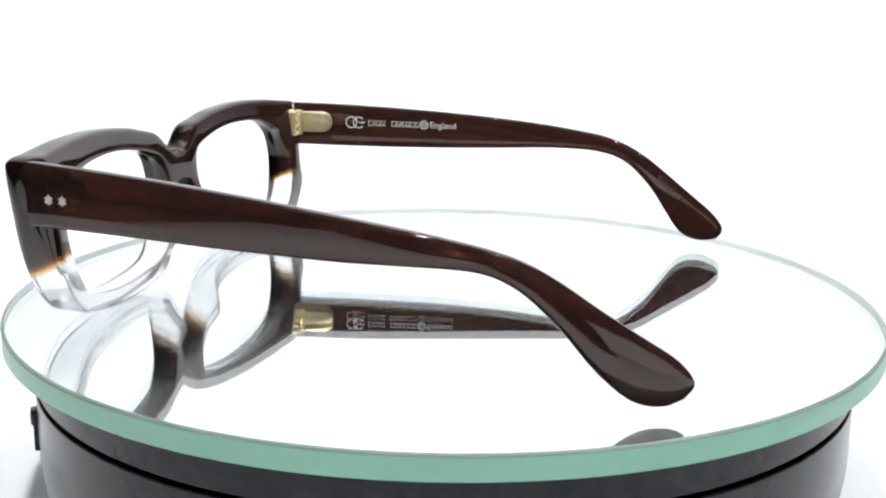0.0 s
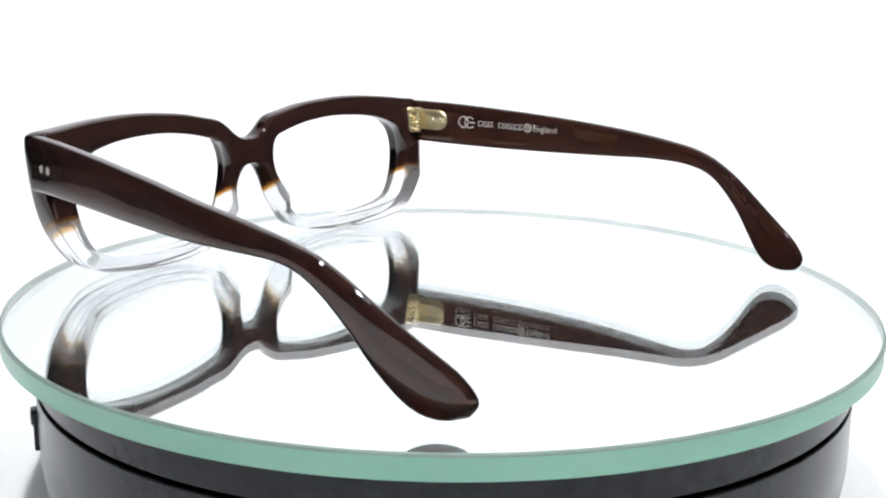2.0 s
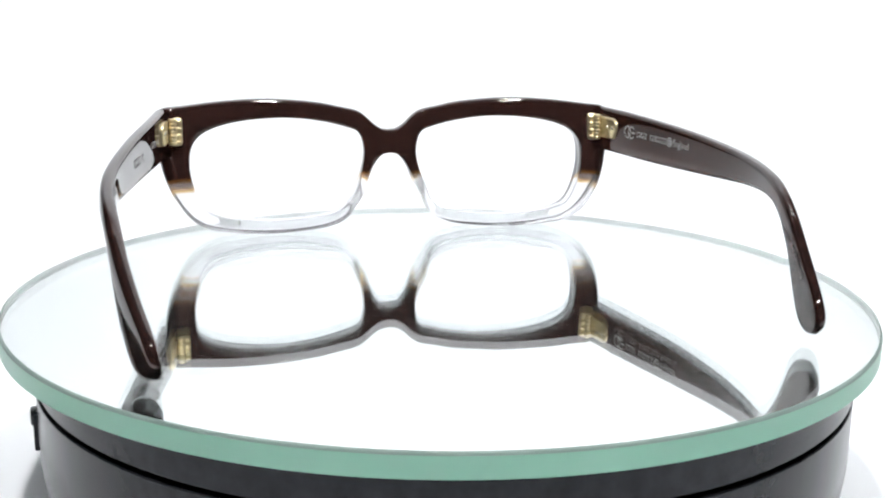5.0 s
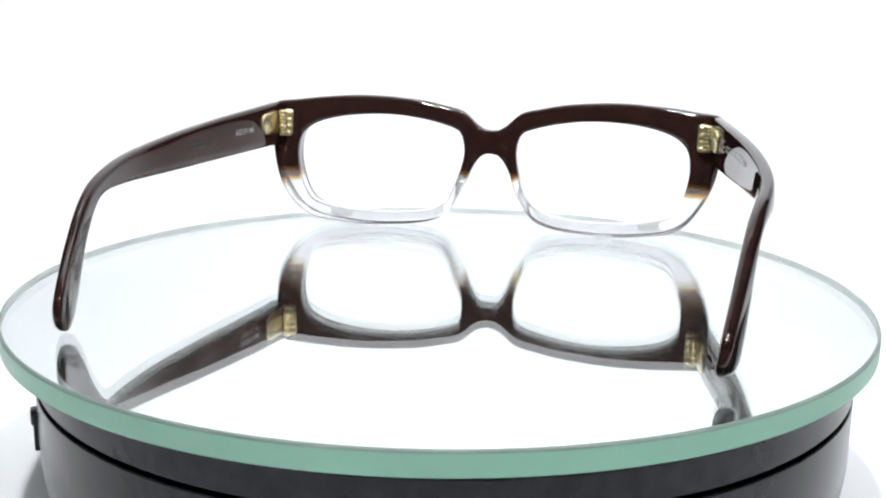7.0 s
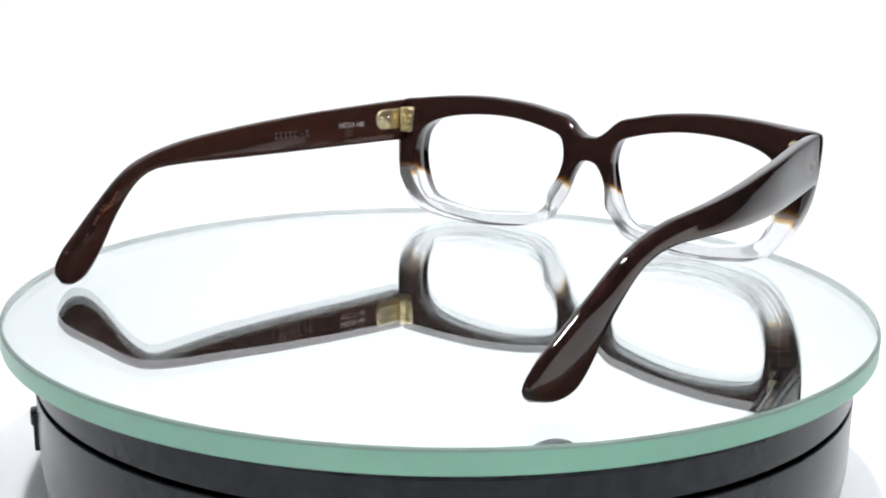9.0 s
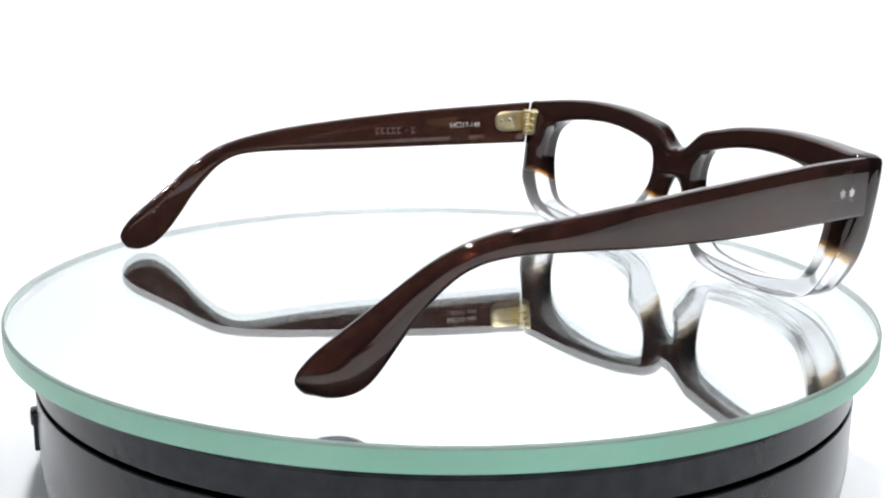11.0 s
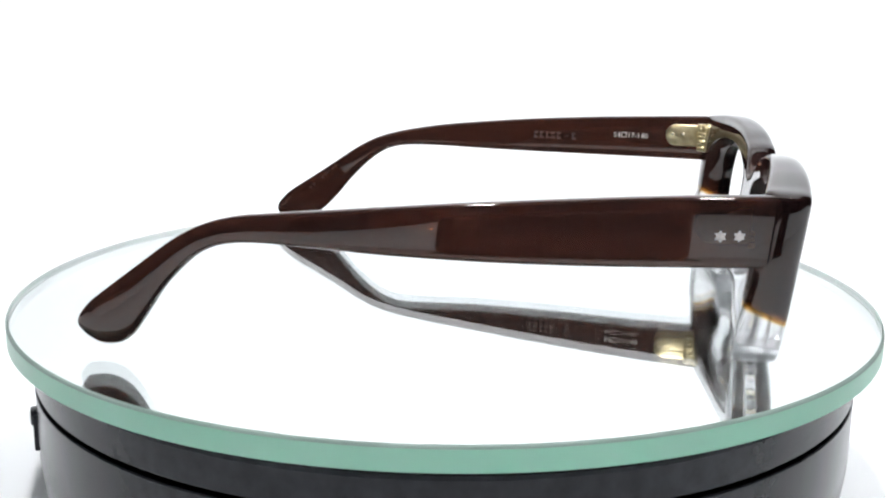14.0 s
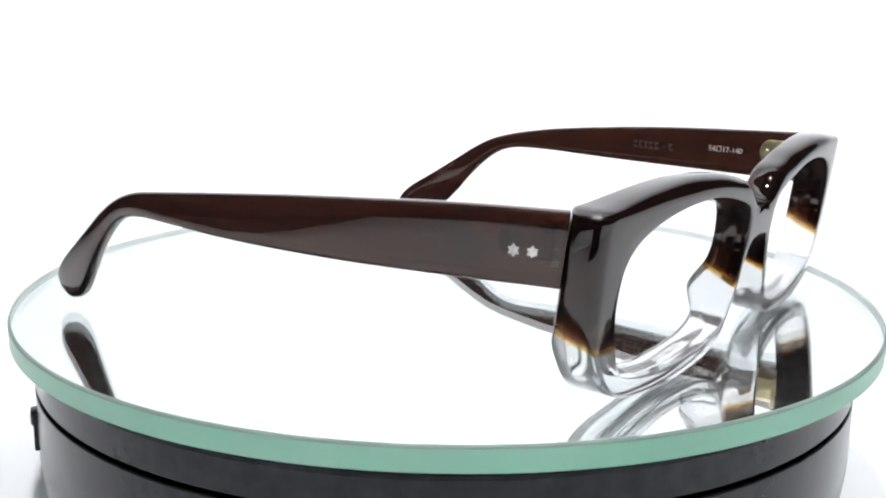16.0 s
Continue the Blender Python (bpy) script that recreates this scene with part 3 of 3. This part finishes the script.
def eyeglasses():
    root = tagged(new("eyeglasses"), "thick brown acetate eyeglasses fading to clear, on the mirror", "eyeglasses")
    front = put("front", eye_front(), root, "brown acetate front with clear lower rims")
    for sgn in (1, -1):
        leaf = part("hinge_leaf", hinge_leaf(sgn), GOLD, front, "gilt hinge leaf")
        bm = bmesh.new()
        for z in (30.1, 32.5, 34.9, 37.3):
            cyl(bm, sgn * 69.2, -1.3, z - 0.54, z + 0.54, 1.3)
        bm.faces.ensure_lookup_table()
        part("hinge_knuckle", bm, GOLD, front, "gilt hinge knuckles")
        for z in (30.4, 32.5, 34.7, 36.9):
            ridge = box_bm(sgn * 67.7 - 1.15, sgn * 67.7 + 1.15, -0.75, 0.75, z - 0.62, z + 0.62, 0.5, 3)
            bmesh.ops.translate(ridge, vec=(0, (y_back(67.7, z) - 0.9) * MM, 0), verts=ridge.verts)
            part("hinge_ridge", ridge, GOLD, front)
    for sgn, points, stations, droop in ((1, RIGHT_BOW, RIGHT_BAR, 0.0), (-1, LEFT_BOW, LEFT_BAR, 0.018)):
        inside = bow(points)
        bar = put("temple", temple_bar(inside, sgn, stations), root, "dark brown acetate temple with curved tip")
        put("core_wire", core_wire(inside, sgn, stations), bar, "thin steel core")
        for y in (-3.7, -7.3):
            part("star_inlay", star(inside, sgn, y, 32.5), SILVER, bar, "silver star inlay", smooth=False)
        f = lambda a, b, d: (sgn * (inside(a) - d + 0.15), a, b)
        part("hinge_plate", rounded_plate(f, -12.2, -1.5, 30.5, 37.3, 3.2, 0.4, 0.8), GOLD, bar, "gilt hinge plate")
        bm = bmesh.new()
        for z in (31.3, 33.7, 36.1):
            cyl(bm, sgn * 69.2, -1.3, z - 0.54, z + 0.54, 1.22)
        part("hinge_knuckle", bm, GOLD, bar, "gilt hinge knuckles")
        # two small pale steel domes on the hinge plate
        for y, z in ((-6.9, 34.4), (-10.0, 34.2)):
            bm = bmesh.new()
            bmesh.ops.create_uvsphere(bm, u_segments=10, v_segments=6, radius=0.55 * MM)
            bmesh.ops.transform(bm, matrix=pose(sgn * (inside(y) - 0.65) * MM, y * MM, z * MM), verts=bm.verts)
            part("steel_dot", bm, DOT_STEEL, bar)
        lay = 0.09
        tip_at = lambda u, v: (sgn * (inside(-121 - 0.74 * u) - lay), -121 - 0.74 * u - 0.67 * v, 21.5 - 0.67 * u + 0.74 * v + droop * -120)
        bars("tip_print", [(u, u + 0.7, -0.4, 0.4) for u in (0, 1.3, 3.4, 4.6, 5.9, 9.6, 11.2)], tip_at, ETCHED, bar, "faint worn marks near the tip")
        if sgn == 1:
            at = lambda u, v: (inside(-16.5 - u) - lay, -16.5 - u, 34.1 + v - 0.012 * u)
            bm = bmesh.new()
            ring_mark(bm, 2.2, 0, 2.0, 0.4, at)
            ring_mark(bm, 4.6, 0, 2.0, 0.4, at, 40, 320)
            for v in (-0.2, ):
                bm.faces.new([bm.verts.new([c * MM for c in at(u, w)]) for u, w in ((4.6, v), (6.6, v), (6.6, v + 0.4), (4.6, v + 0.4))])
            part("maker_mark", bm, PRINT, bar, "silver double-ring mark", smooth=False)
            word = []
            for u0, u1 in ((7.9, 9.5), (9.8, 10.1), (10.4, 11.6), (11.8, 12.8), (13.0, 13.6), (15.6, 17.0), (17.2, 18.3), (18.5, 18.8), (19.1, 20.2), (20.4, 21.4), (21.6, 23.2), (23.4, 24.6)):
                word += [(u0, u1, -0.9, -0.68), (u0, u1, 0.58, 0.8), (u0, u0 + 0.22, -0.68, 0.58)]
                if u1 - u0 > 0.8:
                    word += [(u1 - 0.22, u1, -0.68, 0.0)]
            bars("maker_print", word, at, PRINT, bar, "row of small silver bars")
            bm = bmesh.new()
            ring_mark(bm, 26.4, 0, 1.45, 0.35, at)
            ring_mark(bm, 26.4, 0, 0.75, 0.3, at)
            part("crest_mark", bm, PRINT, bar, "small silver ring mark", smooth=False)
            lettering("country_print", "England", 2.9, lambda u, v: at(u + 28.3, v), PRINT, bar, "silver word England")
        else:
            at = lambda u, v: (-(inside(-28.6 + u) - lay), -28.6 + u, 33.0 + v)
            lettering("size_print", "54\u25a117-140", 2.3, at, PRINT, bar, "silver size numbers 54 17-140")
            at2 = lambda u, v: (-(inside(-54.5 + u) - lay), -54.5 + u, 31.8 + v)
            word = []
            for i, u in enumerate((0, 1.9, 3.9, 5.6, 7.5, 10.2, 12.4)):
                if i == 5:
                    word += [(u, u + 1.2, -0.2, 0.2)]
                else:
                    word += [(u, u + 1.4, -1.1, -0.5), (u, u + 1.4, 0.6, 1.1), (u + 0.2, u + 0.6, -0.5, 0.6)]
            bars("model_print", word, at2, FAINT_PRINT, bar, "row of worn small bars")
    return root


table = turntable()
mirror = glass_plate()
glasses = eyeglasses()


# ---- what moves ----
def turn(t):
    return -12.296 * t - 0.00741 * t * t


def motions():
    times = [0.5 * i for i in range(33)]
    on_plate = pose(-0.0001, -0.0014, FLOOR_TO_PLATE * MM, 0.107, 0.042, 0)
    seat = pose(-0.0691, 0.0175, FLOOR_TO_PLATE * MM, 0, 0, 74.93)
    walk(mirror, [(t, pose(0, 0, 0, 0, 0, turn(t)) @ on_plate) for t in times])
    walk(glasses, [(t, pose(0, 0, 0, 0, 0, turn(t)) @ seat) for t in times])


motions()
